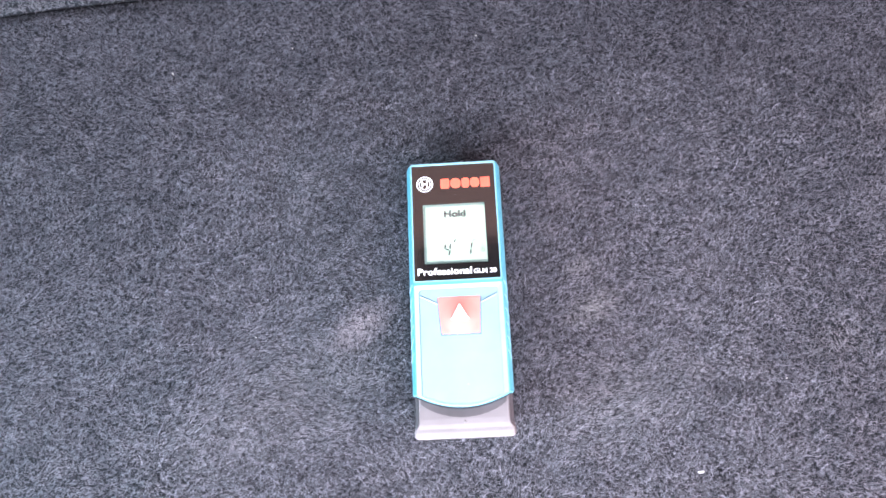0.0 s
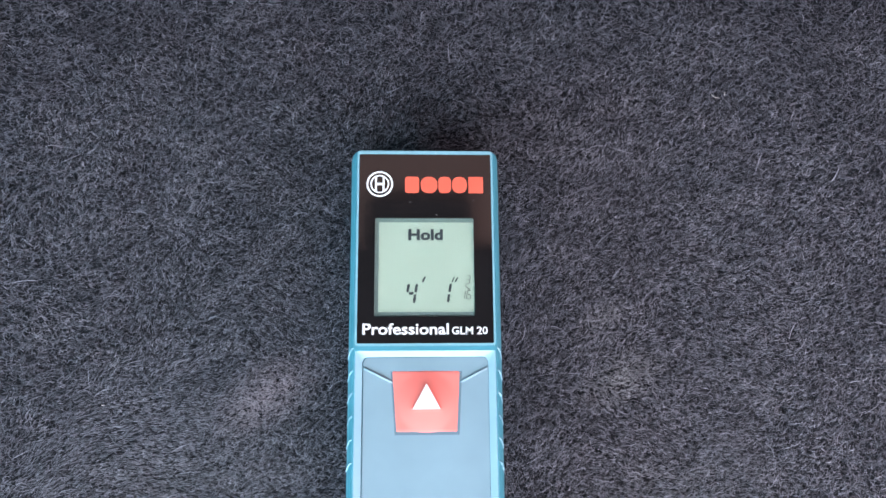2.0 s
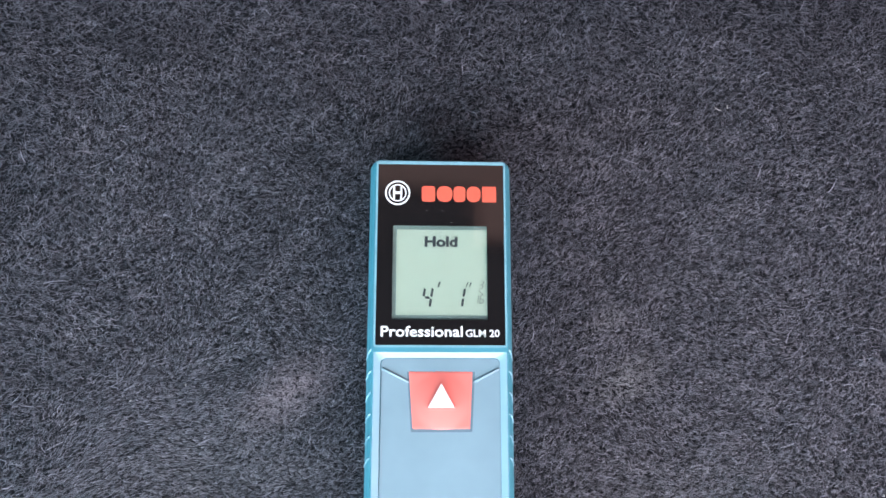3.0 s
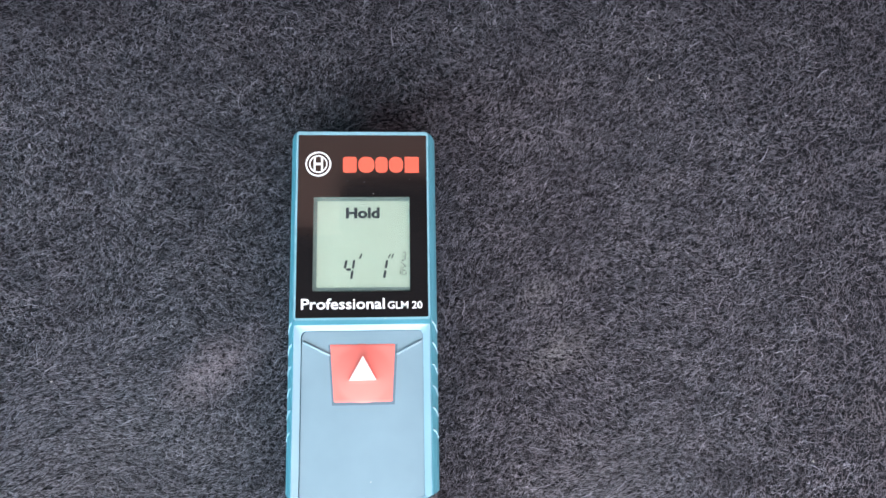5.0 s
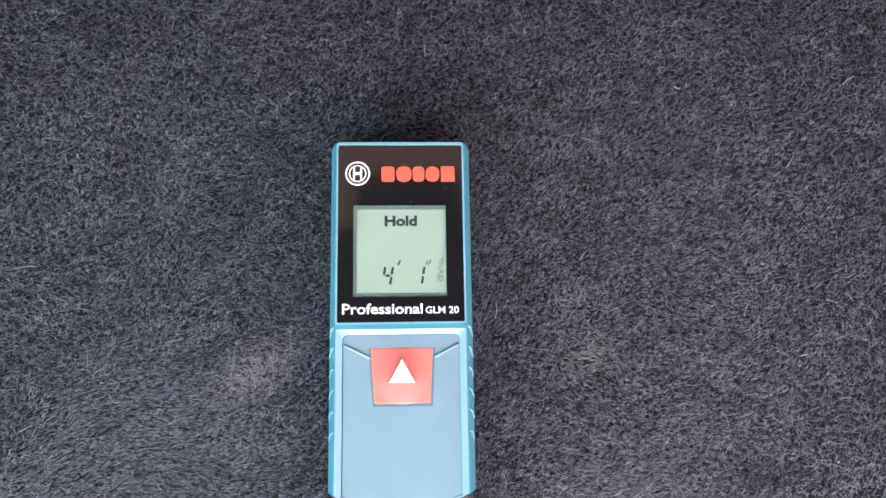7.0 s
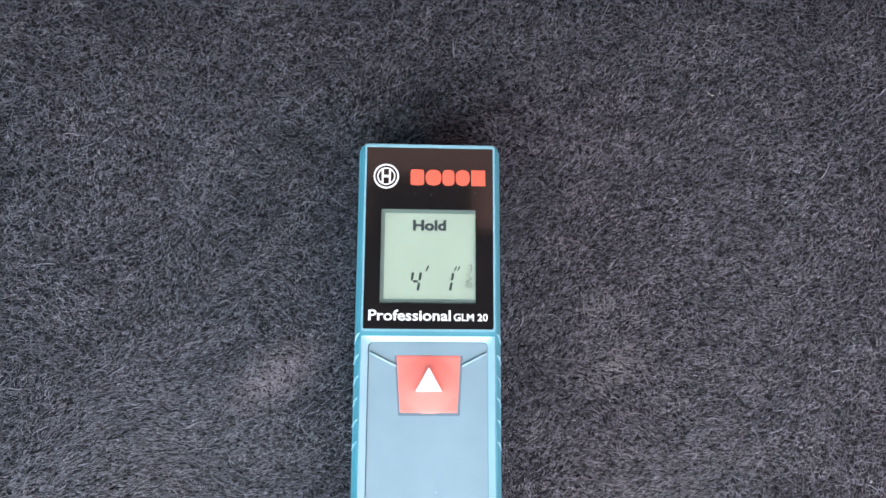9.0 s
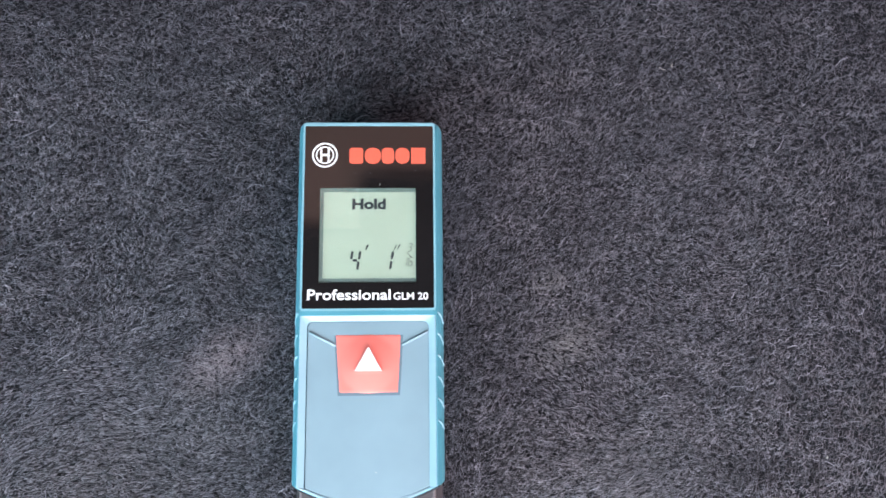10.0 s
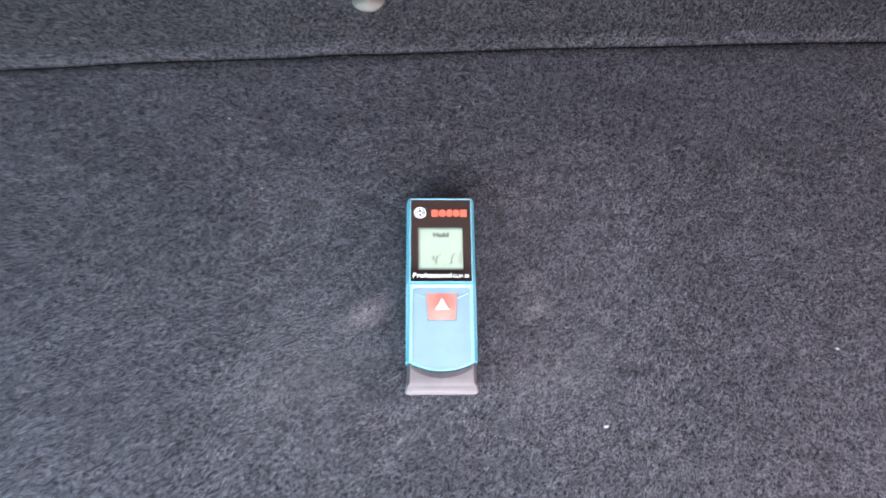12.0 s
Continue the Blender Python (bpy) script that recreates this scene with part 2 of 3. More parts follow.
def lettering(name, text, x0, x1, y0, y1, z, material, parent, weight=0.0, label="", spacing=1.0):
    """Printed words fitted into a box, a little proud of the surface."""
    cu = bpy.data.curves.new(name, "FONT")
    cu.body, cu.size, cu.extrude, cu.offset, cu.resolution_u = text, 1.0, 0.01, weight, 3
    cu.space_character = spacing
    tmp = new(name, cu)
    me = bpy.data.meshes.new_from_object(tmp.evaluated_get(bpy.context.evaluated_depsgraph_get()))
    bpy.data.objects.remove(tmp)
    co = np.empty(len(me.vertices) * 3)
    me.vertices.foreach_get("co", co)
    co = co.reshape(-1, 3)
    lo, hi = co.min(0), co.max(0)
    u = (co - lo) / (hi - lo)
    fitted = np.stack([x0 + u[:, 0] * (x1 - x0), y0 + u[:, 1] * (y1 - y0), z + u[:, 2] * 0.03], 1) * MM
    me.vertices.foreach_set("co", fitted.ravel())
    me.materials.clear()
    me.materials.append(material)
    me.update()
    ob = new(name, me)
    ob.parent = parent
    if label:
        tagged(ob, label)
    return ob


# ---- the setting: carpeted floor, seat back, side trims, roof lining ----
def lattice(seed, nx, ny):
    return np.random.RandomState(seed).rand(ny + 1, nx + 1)


def smooth_noise(x, y, size, seed):
    """Value noise in 0..1 with blotches of the given size (metres), tiled far out."""
    g = lattice(seed, 64, 64)
    u, v = np.mod(x / size + 1000.3, 64), np.mod(y / size + 1000.7, 64)
    i, j = np.floor(u).astype(int) % 64, np.floor(v).astype(int) % 64
    a, b = u - np.floor(u), v - np.floor(v)
    a, b = a * a * (3 - 2 * a), b * b * (3 - 2 * b)
    return (g[j, i] * (1 - a) + g[j, i + 1] * a) * (1 - b) + (g[j + 1, i] * (1 - a) + g[j + 1, i + 1] * a) * b


def crease_y(x):
    """The line where the floor carpet meets the seat back, slightly bowed and askew."""
    return 0.1623 + 0.0495 * x - 0.034 * np.clip(x, -0.35, 0.35) ** 2


def floor_z(x, y):
    swell = 0.0016 * (smooth_noise(x, y, 0.045, 3) - 0.5) + 0.0007 * (smooth_noise(x, y, 0.012, 4) - 0.5)
    under = np.exp(-np.maximum(0, np.maximum(np.abs(x) - 0.018, np.abs(y + 0.002) - 0.052)) / 0.006)
    dip = 0.0016 * np.exp(-((crease_y(x) - y) / 0.004) ** 2)
    return -0.0012 + swell * (1 - under) - 0.0004 * under - dip


def sheet(name, xs, ys, height, material, depth):
    """A padded sheet with a face, an underside shifted by depth, and closed edges."""
    X, Y = np.meshgrid(xs, ys)
    top = np.stack(height(X, Y), -1).reshape(-1, 3)
    verts = np.concatenate([top, top + np.array(depth)])
    w, n = len(xs), len(top)
    r, c = np.meshgrid(np.arange(len(ys) - 1), np.arange(w - 1), indexing="ij")
    a = (r * w + c).ravel()
    faces = np.stack([a, a + 1, a + w + 1, a + w], 1)
    under = faces[:, ::-1] + n
    edge = np.concatenate([np.arange(w), np.arange(2 * w - 1, n, w), np.arange(n - 2, n - w - 1, -1), np.arange(n - 2 * w, 0, -w)])
    after = np.roll(edge, -1)
    rim = np.stack([edge, edge + n, after + n, after], 1)
    faces = np.concatenate([faces, under, rim])
    me = bpy.data.meshes.new(name)
    me.from_pydata(verts.tolist(), [], faces.tolist())
    me.polygons.foreach_set("use_smooth", [True] * len(faces))
    me.materials.append(material)
    return new(name, me)


def floor_height(X, Y):
    top = crease_y(X)
    y = np.where(Y > 0.12, 0.12 + (Y - 0.12) / 0.05 * (top - 0.12), Y)
    return X, y, floor_z(X, y)


floor_xs = np.concatenate([np.linspace(-0.6, -0.32, 14)[:-1], np.linspace(-0.32, 0.32, 161), np.linspace(0.32, 0.6, 14)[1:]])
floor_ys = np.concatenate([np.linspace(-0.42, -0.16, 20)[:-1], np.linspace(-0.16, 0.12, 71), np.linspace(0.1215, 0.17, 34)])
floor = tagged(sheet("floor", floor_xs, floor_ys, floor_height, FELT, (0.0, 0.0, -0.03)),
               "charcoal grey needle-felt carpet of a car boot floor", "carpet", kind="structure")

LEAN_BACK = radians(77)
RISE = np.linspace(0, 1.1, 221)
LEAN_ALONG = np.interp(RISE, (0, 0.14, 0.34, 1.1), (LEAN_BACK, LEAN_BACK, radians(6), radians(6)))
BACK_Y = np.concatenate([[0], np.cumsum(np.sin(LEAN_ALONG[1:]) * 0.005)])
BACK_Z = np.concatenate([[0], np.cumsum(np.cos(LEAN_ALONG[1:]) * 0.005)])


def back_height(X, S):
    """The seat back: a low ramp from the crease that then curves upright."""
    bend = np.clip(S / 0.008, 0, 1)
    y = crease_y(X) + np.interp(S, RISE, BACK_Y) - 0.0015 * (1 - bend) * bend
    z = -0.0036 + np.interp(S, RISE, BACK_Z) + 0.0034 * bend * np.exp(-S / 0.02) + 0.0015 * (smooth_noise(X, S, 0.05, 9) - 0.5) * bend
    return X, y, z


wall_xs = np.concatenate([np.linspace(-0.6, -0.36, 12)[:-1], np.linspace(-0.36, 0.36, 121), np.linspace(0.36, 0.6, 12)[1:]])
wall_ss = np.concatenate([np.linspace(0, 0.02, 9)[:-1], np.linspace(0.02, 0.14, 25)[:-1], np.linspace(0.14, 1.05, 26)])
tagged(sheet("wall_north", wall_xs, wall_ss, back_height, FELT, (0.0, 0.02, -0.03)), "charcoal carpeted seat back rising behind the floor", "wall", kind="structure")


def plain_box(name, lo, hi, material, label, category):
    bm = bmesh.new()
    bmesh.ops.create_cube(bm, size=1.0)
    for v in bm.verts:
        v.co = [lo[k] + (v.co[k] + 0.5) * (hi[k] - lo[k]) for k in range(3)]
    return tagged(part(name, bm, material), label, category, kind="structure")


def side_wall(name, x0, x1, label):
    """An unseen side trim with an opening added beside a fill lamp."""
    bm = bmesh.new()
    for y0, y1, z0, z1 in ((-0.40, 0.75, -0.02, 0.10), (-0.40, 0.75, 0.52, 0.80), (-0.40, -0.34, 0.10, 0.52), (0.20, 0.75, 0.10, 0.52)):
        made = bmesh.ops.create_cube(bm, size=1.0)
        for v in made["verts"]:
            v.co = (x0 + (v.co.x + 0.5) * (x1 - x0), y0 + (v.co.y + 0.5) * (y1 - y0), z0 + (v.co.z + 0.5) * (z1 - z0))
    return tagged(part(name, bm, FELT), label, "wall", kind="structure")


side_wall("wall_west", -0.63, -0.59, "unseen charcoal carpeted side trim with an opening added beside a fill lamp")
side_wall("wall_east", 0.59, 0.63, "unseen charcoal carpeted side trim with an opening added beside a fill lamp")
plain_box("ceiling", (-0.63, -0.38, 0.76), (0.63, 0.75, 0.80), LINING, "brown felt roof lining", "ceiling")
# Unseen dark slabs, added so the black panel mirrors a dark patch.
DARK_SLAB = plastic("dark_reflection_slab", (0.035, 0.032, 0.034), rough=0.6)
tagged(part("trim", ease(slab(box_outline(-575, 575, -370, 158, 30, 6), 748, 758), 3.0), DARK_SLAB), "wide dark slab added under the roof lining to darken the panel's reflection", "trim", kind="structure")
tagged(part("trim", ease(slab(box_outline(-72, 72, 159, 226, 10, 4), 744, 758), 3.0), DARK_SLAB), "small dark slab added under the roof lining to darken the panel's reflection", "trim", kind="structure")
plain_box("ground", (-40, -40, -0.56), (40, 40, -0.5), felt_material("asphalt", (0.04, 0.04, 0.042), (0.07, 0.07, 0.072)), "grey asphalt ground outside the car", "ground")


# ---- carpet pile: short curled fibres, uncountable ----
def brushed(x, y):
    """1 where the pile has been rubbed flat in one direction, 0 elsewhere, with ragged bounds."""
    spots = ((-0.086, -0.030, 0.034, 0.017), (-0.050, -0.046, 0.018, 0.011), (0.060, -0.050, 0.022, 0.012), (-0.066, -0.003, 0.016, 0.007))
    m = 0.0
    for cx, cy, wide, high in spots:
        u, v = 0.94 * (x - cx) + 0.34 * (y - cy), 0.94 * (y - cy) - 0.34 * (x - cx)
        m = np.maximum(m, 1.35 - np.hypot(u / wide, v / high) * 0.85)
    return np.clip(m + 0.9 * (smooth_noise(x, y, 0.008, 91) - 0.5), 0, 1)


def fibres(name, count, x0, x1, y0, y1, thin, long, surface, seed, keep, label, bends=3, material=PILE):
    rs = np.random.RandomState(seed)
    x, y = x0 + rs.rand(count) * (x1 - x0), y0 + rs.rand(count) * (y1 - y0)
    ok = keep(x, y)
    x, y = x[ok], y[ok]
    n = len(x)
    # combed mostly across the meter, in swirls
    sway = 1.3 * (smooth_noise(x, y, 0.005, seed + 1) - 0.5) + 1.8 * (smooth_noise(x, y, 0.03, seed + 2) - 0.5)
    flat = brushed(x, y)
    turn = 0.35 + sway * (1 - 0.6 * flat) + rs.normal(0, 0.55, n) * (1 - 0.5 * flat) + 2 * math.pi * rs.rand(n) * (rs.rand(n) < 0.25 - 0.18 * flat) + math.pi * (rs.rand(n) < 0.5)
    length = long * (0.5 + 0.9 * rs.rand(n)) * (0.85 + 0.3 * smooth_noise(x, y, 0.004, seed + 3))
    curl = rs.normal(0, 1.5, n) * (1 - 0.6 * flat)
    tuft = smooth_noise(0.8 * x + 0.6 * y, 0.8 * y - 0.6 * x, 0.0023, seed + 4)
    rise = 0.0001 + (0.0007 + 0.0007 * tuft) * rs.rand(n) * (1 - 0.45 * flat)
    width = thin * (0.6 + 0.8 * rs.rand(n))
    arch = 0.14 * length * (0.3 + rs.rand(n))
    base = 0.0001 + 0.0004 * rs.rand(n)
    knots = bends + 1
    taper = np.interp(np.arange(knots) / bends, (0.0, 0.6, 1.0), (1.0, 1.0, 0.4))
    verts = np.empty((n, 2 * knots, 3), np.float32)
    px, py = x.copy(), y.copy()
    for k in range(knots):
        u = k / bends
        a = turn + curl * (u - 0.5)
        if k:
            px, py = px + np.cos(a) * length / bends, py + np.sin(a) * length / bends
        pz = base + (rise + arch) * (0.1 + 3.2 * u * (1 - 0.75 * u) if bends > 1 else 0.1 + 0.45 * u)
        sx, sy = -np.sin(a) * width * taper[k] / 2, np.cos(a) * width * taper[k] / 2
        for e, sign in enumerate((-1, 1)):
            verts[:, 2 * k + e] = np.stack(surface(px + sign * sx, py + sign * sy, pz), -1)
    quad = np.concatenate([np.array([0, 1, 3, 2]) + 2 * k for k in range(bends)])
    loops = (np.arange(n)[:, None] * 2 * knots + quad).astype(np.int32).ravel()
    me = bpy.data.meshes.new(name)
    me.vertices.add(n * 2 * knots)
    me.vertices.foreach_set("co", verts.ravel())
    me.loops.add(len(loops))
    me.loops.foreach_set("vertex_index", loops)
    me.polygons.add(n * bends)
    me.polygons.foreach_set("loop_start", np.arange(0, n * bends * 4, 4, dtype=np.int32))
    me.polygons.foreach_set("use_smooth", np.ones(n * bends, bool))
    me.update(calc_edges=True)
    me.materials.append(material)
    return tagged(new(name, me), label, "carpet pile", kind="stuff")


def on_floor(x, y, h):
    return x, y, floor_z(x, y) + h


def on_back(x, s, h):
    X, Y, Z = back_height(x, s)
    return X, Y - math.cos(LEAN_BACK) * h, Z + math.sin(LEAN_BACK) * h


def clear_of_meter(x, y):
    return ~((np.abs(x) < 0.0172) & (y > -0.0530) & (y < 0.0482))


NEAR = (-0.128, 0.138, -0.097, 0.108)


def nearness(x, y):
    """1 round the meter, falling raggedly to 0 at the edge of the near field."""
    d = np.minimum(np.minimum(x - NEAR[0], NEAR[1] - x), np.minimum(y - NEAR[2], NEAR[3] - y))
    d = d + 0.02 * (smooth_noise(x, y, 0.02, 71) - 0.5)
    return np.clip(d / 0.05, 0, 1)


def near_field(x, y):
    return clear_of_meter(x, y) & (np.random.RandomState(5).rand(len(x)) < nearness(x, y))


def far_field(x, y):
    return (np.random.RandomState(6).rand(len(x)) >= nearness(x, y)) & (y < crease_y(x) - 0.002)


fibres("carpet_pile", 400000, *NEAR, 0.000095, 0.00132, on_floor, 11, near_field, "short curled charcoal carpet fibres with pale flecks")
fibres("carpet_pile", 420000, -0.315, 0.315, -0.115, 0.180, 0.00021, 0.0019, on_floor, 23, far_field, "short curled charcoal carpet fibres", 1, FAR_PILE)
fibres("carpet_pile", 5000, *NEAR, 0.00014, 0.0042, on_floor, 51, lambda x, y: clear_of_meter(x, y), "longer stray carpet fibres")
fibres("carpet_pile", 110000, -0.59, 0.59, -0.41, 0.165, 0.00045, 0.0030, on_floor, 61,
       lambda x, y: ((np.abs(x) > 0.309) | (y < -0.109)) & (y < crease_y(x) - 0.003), "charcoal carpet fibres towards the edges", 1, FAR_PILE)
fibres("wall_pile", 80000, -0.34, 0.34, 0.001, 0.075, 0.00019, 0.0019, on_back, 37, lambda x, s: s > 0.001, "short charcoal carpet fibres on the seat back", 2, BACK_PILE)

# ---- the laser distance meter ----
meter = tagged(new("laser_distance_meter"), "turquoise handheld laser distance meter lying on charcoal carpet, display on", "distance meter")

# shell: a thick body whose flanks slope out and whose lower end bulges over the foot
body = part("body", ease(loft([
    tongue(16.6, 48.0, 1.2, -38.6, -41.2, 0.2),
    tongue(17.9, 49.3, 1.4, -38.9, -42.4, 1.6),
    tongue(18.3, 50.0, 1.4, -39.1, -43.2, 6.0),
    tongue(18.5, 50.2, 1.4, -39.2, -43.5, 17.6),
    tongue(17.8, 50.15, 1.3, -39.25, -43.5, 20.6),
    tongue(16.85, 49.85, 1.1, -39.3, -43.5, 22.6, 22.02),
    tongue(16.40, 49.45, 0.9, -39.4, -43.35, 22.6, 22.06),
    tongue(16.35, 49.40, 0.9, -39.4, -43.30, 21.0)]), 0.2, 2, 18), SHELL, meter, smooth=False)

# thin bright lip round the dark panel, its highlight put into the colour
part("rim", ease(frame_ring(box_outline(-16.6, 16.6, 1.9, 49.6, 0.9), box_outline(-16.15, 16.15, 2.45, 48.8, 0.35), 21.2, 23.05), 0.12, 2, 40),
     RIM, meter, "turquoise lip, paled for its edge highlight")

# dark glossy panel with the display window through it
panel = part("panel", frame_ring(box_outline(-16.1, 16.1, 2.5, 48.75, 0.25), box_outline(-12.15, 11.75, 8.75, 32.6, 0.25), 21.2, 22.95), BLACK, meter, "glossy black panel")

# maker's mark and name as plain shapes
mark = part("logo_ring", frame_ring([(-11.12 + 3.25 * math.cos(a), 41.15 + 3.25 * math.sin(a)) for a in np.linspace(0, 2 * math.pi, 49)[:-1]],
                                    [(-11.12 + 2.8 * math.cos(a), 41.15 + 2.8 * math.sin(a)) for a in np.linspace(0, 2 * math.pi, 49)[:-1]], 22.94, 22.98), WHITE, panel, "white printed ring")
part("logo_ring", frame_ring([(-11.12 + 2.3 * math.cos(a), 41.15 + 2.3 * math.sin(a)) for a in np.linspace(0, 2 * math.pi, 49)[:-1]],
                             [(-11.12 + 1.95 * math.cos(a), 41.15 + 1.95 * math.sin(a)) for a in np.linspace(0, 2 * math.pi, 49)[:-1]], 22.94, 22.98), WHITE, panel, "thin white printed ring")
for x0, x1, y0, y1 in ((-12.3, -11.8, 39.1, 43.2), (-10.45, -9.95, 39.1, 43.2), (-11.8, -10.45, 40.85, 41.5)):
    part("logo_bar", slab(box_outline(x0, x1, y0, y1), 22.94, 22.985), WHITE, panel, "white printed bar")
for x0, x1, r in ((-4.95, -1.5, 0.7), (-1.1, 2.95, 1.7), (3.2, 6.3, 1.1), (6.6, 10.2, 1.6), (10.6, 14.2, 0.1)):
    part("name_block", slab(box_outline(x0, x1, 38.9, 43.05, r), 22.94, 22.98), RED_PRINT, panel, "red printed block")
lettering("lettering", "Professional", -14.85, 5.5, 4.5, 7.2, 22.94, WHITE, panel, 0.019, "white printed word")
lettering("lettering", "GLM 20", 6.2, 14.7, 4.5, 6.35, 22.94, WHITE, panel, 0.02, "white printed characters")

# display: frame, liquid-crystal plate, dark figures, clear window flush with the panel
ZL = 22.6
screen = part("screen", slab(box_outline(-11.2, 11.65, 9.9, 31.6, 0.2), 22.2, ZL), LCD, meter, "grey-green liquid crystal display")
part("screen_border", frame_ring(box_outline(-12.6, 12.2, 8.3, 33.0, 0.2), box_outline(-11.25, 11.7, 9.85, 31.65, 0.2), 22.2, ZL + 0.05), LCD_EDGE, screen, "darker display border")
lettering("lettering", "Hold", -4.15, 4.25, 27.15, 29.95, ZL, INK, screen, 0.042, "dark display word")

SLANT = 0.16


def figure(x, y, w, h, strokes, thick, material):
    """Seven-stroke figure with its lower left corner at x, y."""
    m = h / 2
    ends = {"a": (0, h, w, h), "b": (w, m, w, h), "c": (w, 0, w, m), "d": (0, 0, w, 0), "e": (0, 0, 0, m), "f": (0, m, 0, h), "g": (0, m, w, m)}
    gap = thick * 0.55
    for s in strokes:
        ax, ay, bx, by = ends[s]
        if ax == bx:
            ay, by = ay + gap * 0.6, by - gap * 0.6
        else:
            ax, bx = ax + gap, bx - gap
        part("segment", bar(x + ax + SLANT * ay, y + ay, x + bx + SLANT * by, y + by, thick, ZL, ZL + 0.03), material, screen)


figure(-4.75, 11.75, 1.95, 5.1, "bcfg", 0.62, INK)
figure(3.2, 11.85, 2.1, 5.0, "bc", 0.62, INK)
part("prime_mark", bar(-0.75, 16.9, -0.1, 18.35, 0.44, ZL, ZL + 0.03), INK, screen)
part("prime_mark", bar(6.35, 17.0, 6.95, 18.25, 0.3, ZL, ZL + 0.03), INK, screen)
part("prime_mark", bar(7.15, 17.0, 7.75, 18.25, 0.3, ZL, ZL + 0.03), INK, screen)
figure(9.55, 16.55, 0.95, 2.0, "abcdg", 0.2, INK_FAINT)
part("fraction_stroke", bar(9.35, 16.3, 10.6, 15.1, 0.18, ZL, ZL + 0.03), INK_FAINT, screen)
figure(8.55, 12.9, 0.7, 2.1, "bc", 0.2, INK_FAINT)
figure(9.75, 12.9, 0.9, 2.1, "acdefg", 0.2, INK_FAINT)

window = part("window", slab(box_outline(-12.1, 11.7, 8.8, 32.55, 0.22), 22.72, 22.93), GLASS, meter, "clear display window")
window.visible_shadow = False

# lower half: sloping bezel, pale cover let into it
bezel = part("bezel", loft([
    tongue(16.5, 1.85, 0.4, -39.35, -43.35, 21.2),
    tongue(16.5, 1.85, 0.4, -39.35, -43.35, 22.8, 22.06),
    tongue(16.4, 1.7, 0.4, -39.4, -43.3, 22.92, 22.12),
    tongue(16.2, 0.85, 0.4, -39.45, -43.2, 22.92, 22.17),
    tongue(14.95, -0.45, 1.4, -39.6, -42.75, 22.4, 22.22),
    tongue(14.78, -0.65, 1.4, -39.6, -42.6, 22.3, 22.24),
    tongue(14.76, -0.65, 1.4, -39.6, -42.6, 21.2)], cap_start=False, cap_end=False), BEZEL, meter, "pale turquoise sloping bezel")
part("crossbar", ease(slab(box_outline(-16.52, 16.52, 0.75, 1.88, 0.15), 22.5, 22.99), 0.1, 2, 40), SHELL, meter, "turquoise strip under the panel")
cover = part("cover", ease(loft([
    tongue(14.62, -0.8, 1.35, -39.5, -42.5, 21.2),
    tongue(14.62, -0.8, 1.35, -39.5, -42.5, 22.3)]), 0.1, 2, 40), COVER, meter, "matt pale blue cover")
cover.location.x = 0.1 * MM
part("cover_edge", slab([(14.7 * u, -39.62 - 3.55 * (1 - u * u)) for u in np.linspace(-1, 1, 25)] + [(15.3 * u, -39.75 - 4.0 * (1 - u * u)) for u in np.linspace(1, -1, 25)], 21.9, 22.29),
     COVER, meter, "pale blue edge strip")


def ridge(points, radius, name, material, parent, sides=6):
    """A thin rounded bead along a line of points."""
    rings = []
    for i, p in enumerate(points):
        p = Vector(p)
        way = (Vector(points[min(i + 1, len(points) - 1)]) - Vector(points[max(i - 1, 0)])).normalized()
        u = way.cross(Vector((0, 0, 1)))
        u = u.normalized() if u.length > 1e-6 else Vector((1, 0, 0))
        v = way.cross(u)
        r = radius * (0.35 if i in (0, len(points) - 1) else 1.0)
        rings.append([tuple(p + (u * math.cos(a) + v * math.sin(a)) * r) for a in [2 * math.pi * k / sides for k in range(sides)]])
    return part(name, loft(rings), material, parent, smooth=True)


ridge([(-14.5, -3.1, 22.22), (-14.2, -3.25, 22.26), (-8.1, -6.35, 22.26), (-7.75, -6.5, 22.22)], 0.36, "cover_rib", COVER, cover)
ridge([(14.5, -3.1, 22.22), (14.2, -3.25, 22.26), (8.45, -6.25, 22.26), (8.1, -6.4, 22.22)], 0.36, "cover_rib", COVER, cover)

# six curved grip beads on each flank
for side in (-1, 1):
    for k in range(6):
        y0 = 1.5 - 5.17 * k
        line = []
        for s in np.linspace(0, 1, 8):
            if s < 0.45:
                q = s / 0.45
                x, z = 16.95 + (17.85 - 16.95) * q, 22.55 + (20.6 - 22.55) * q
            elif s < 0.85:
                q = (s - 0.45) / 0.4
                x, z = 17.85 + (18.5 - 17.85) * q, 20.6 + (17.6 - 20.6) * q
            else:
                q = (s - 0.85) / 0.15
                x, z = 18.5, 17.6 - 2.5 * q
            line.append((side * (x - 0.02), y0 - 3.3 * s ** 1.5, z))
        ridge(line, 0.22, "grip_bead", BEZEL, body)


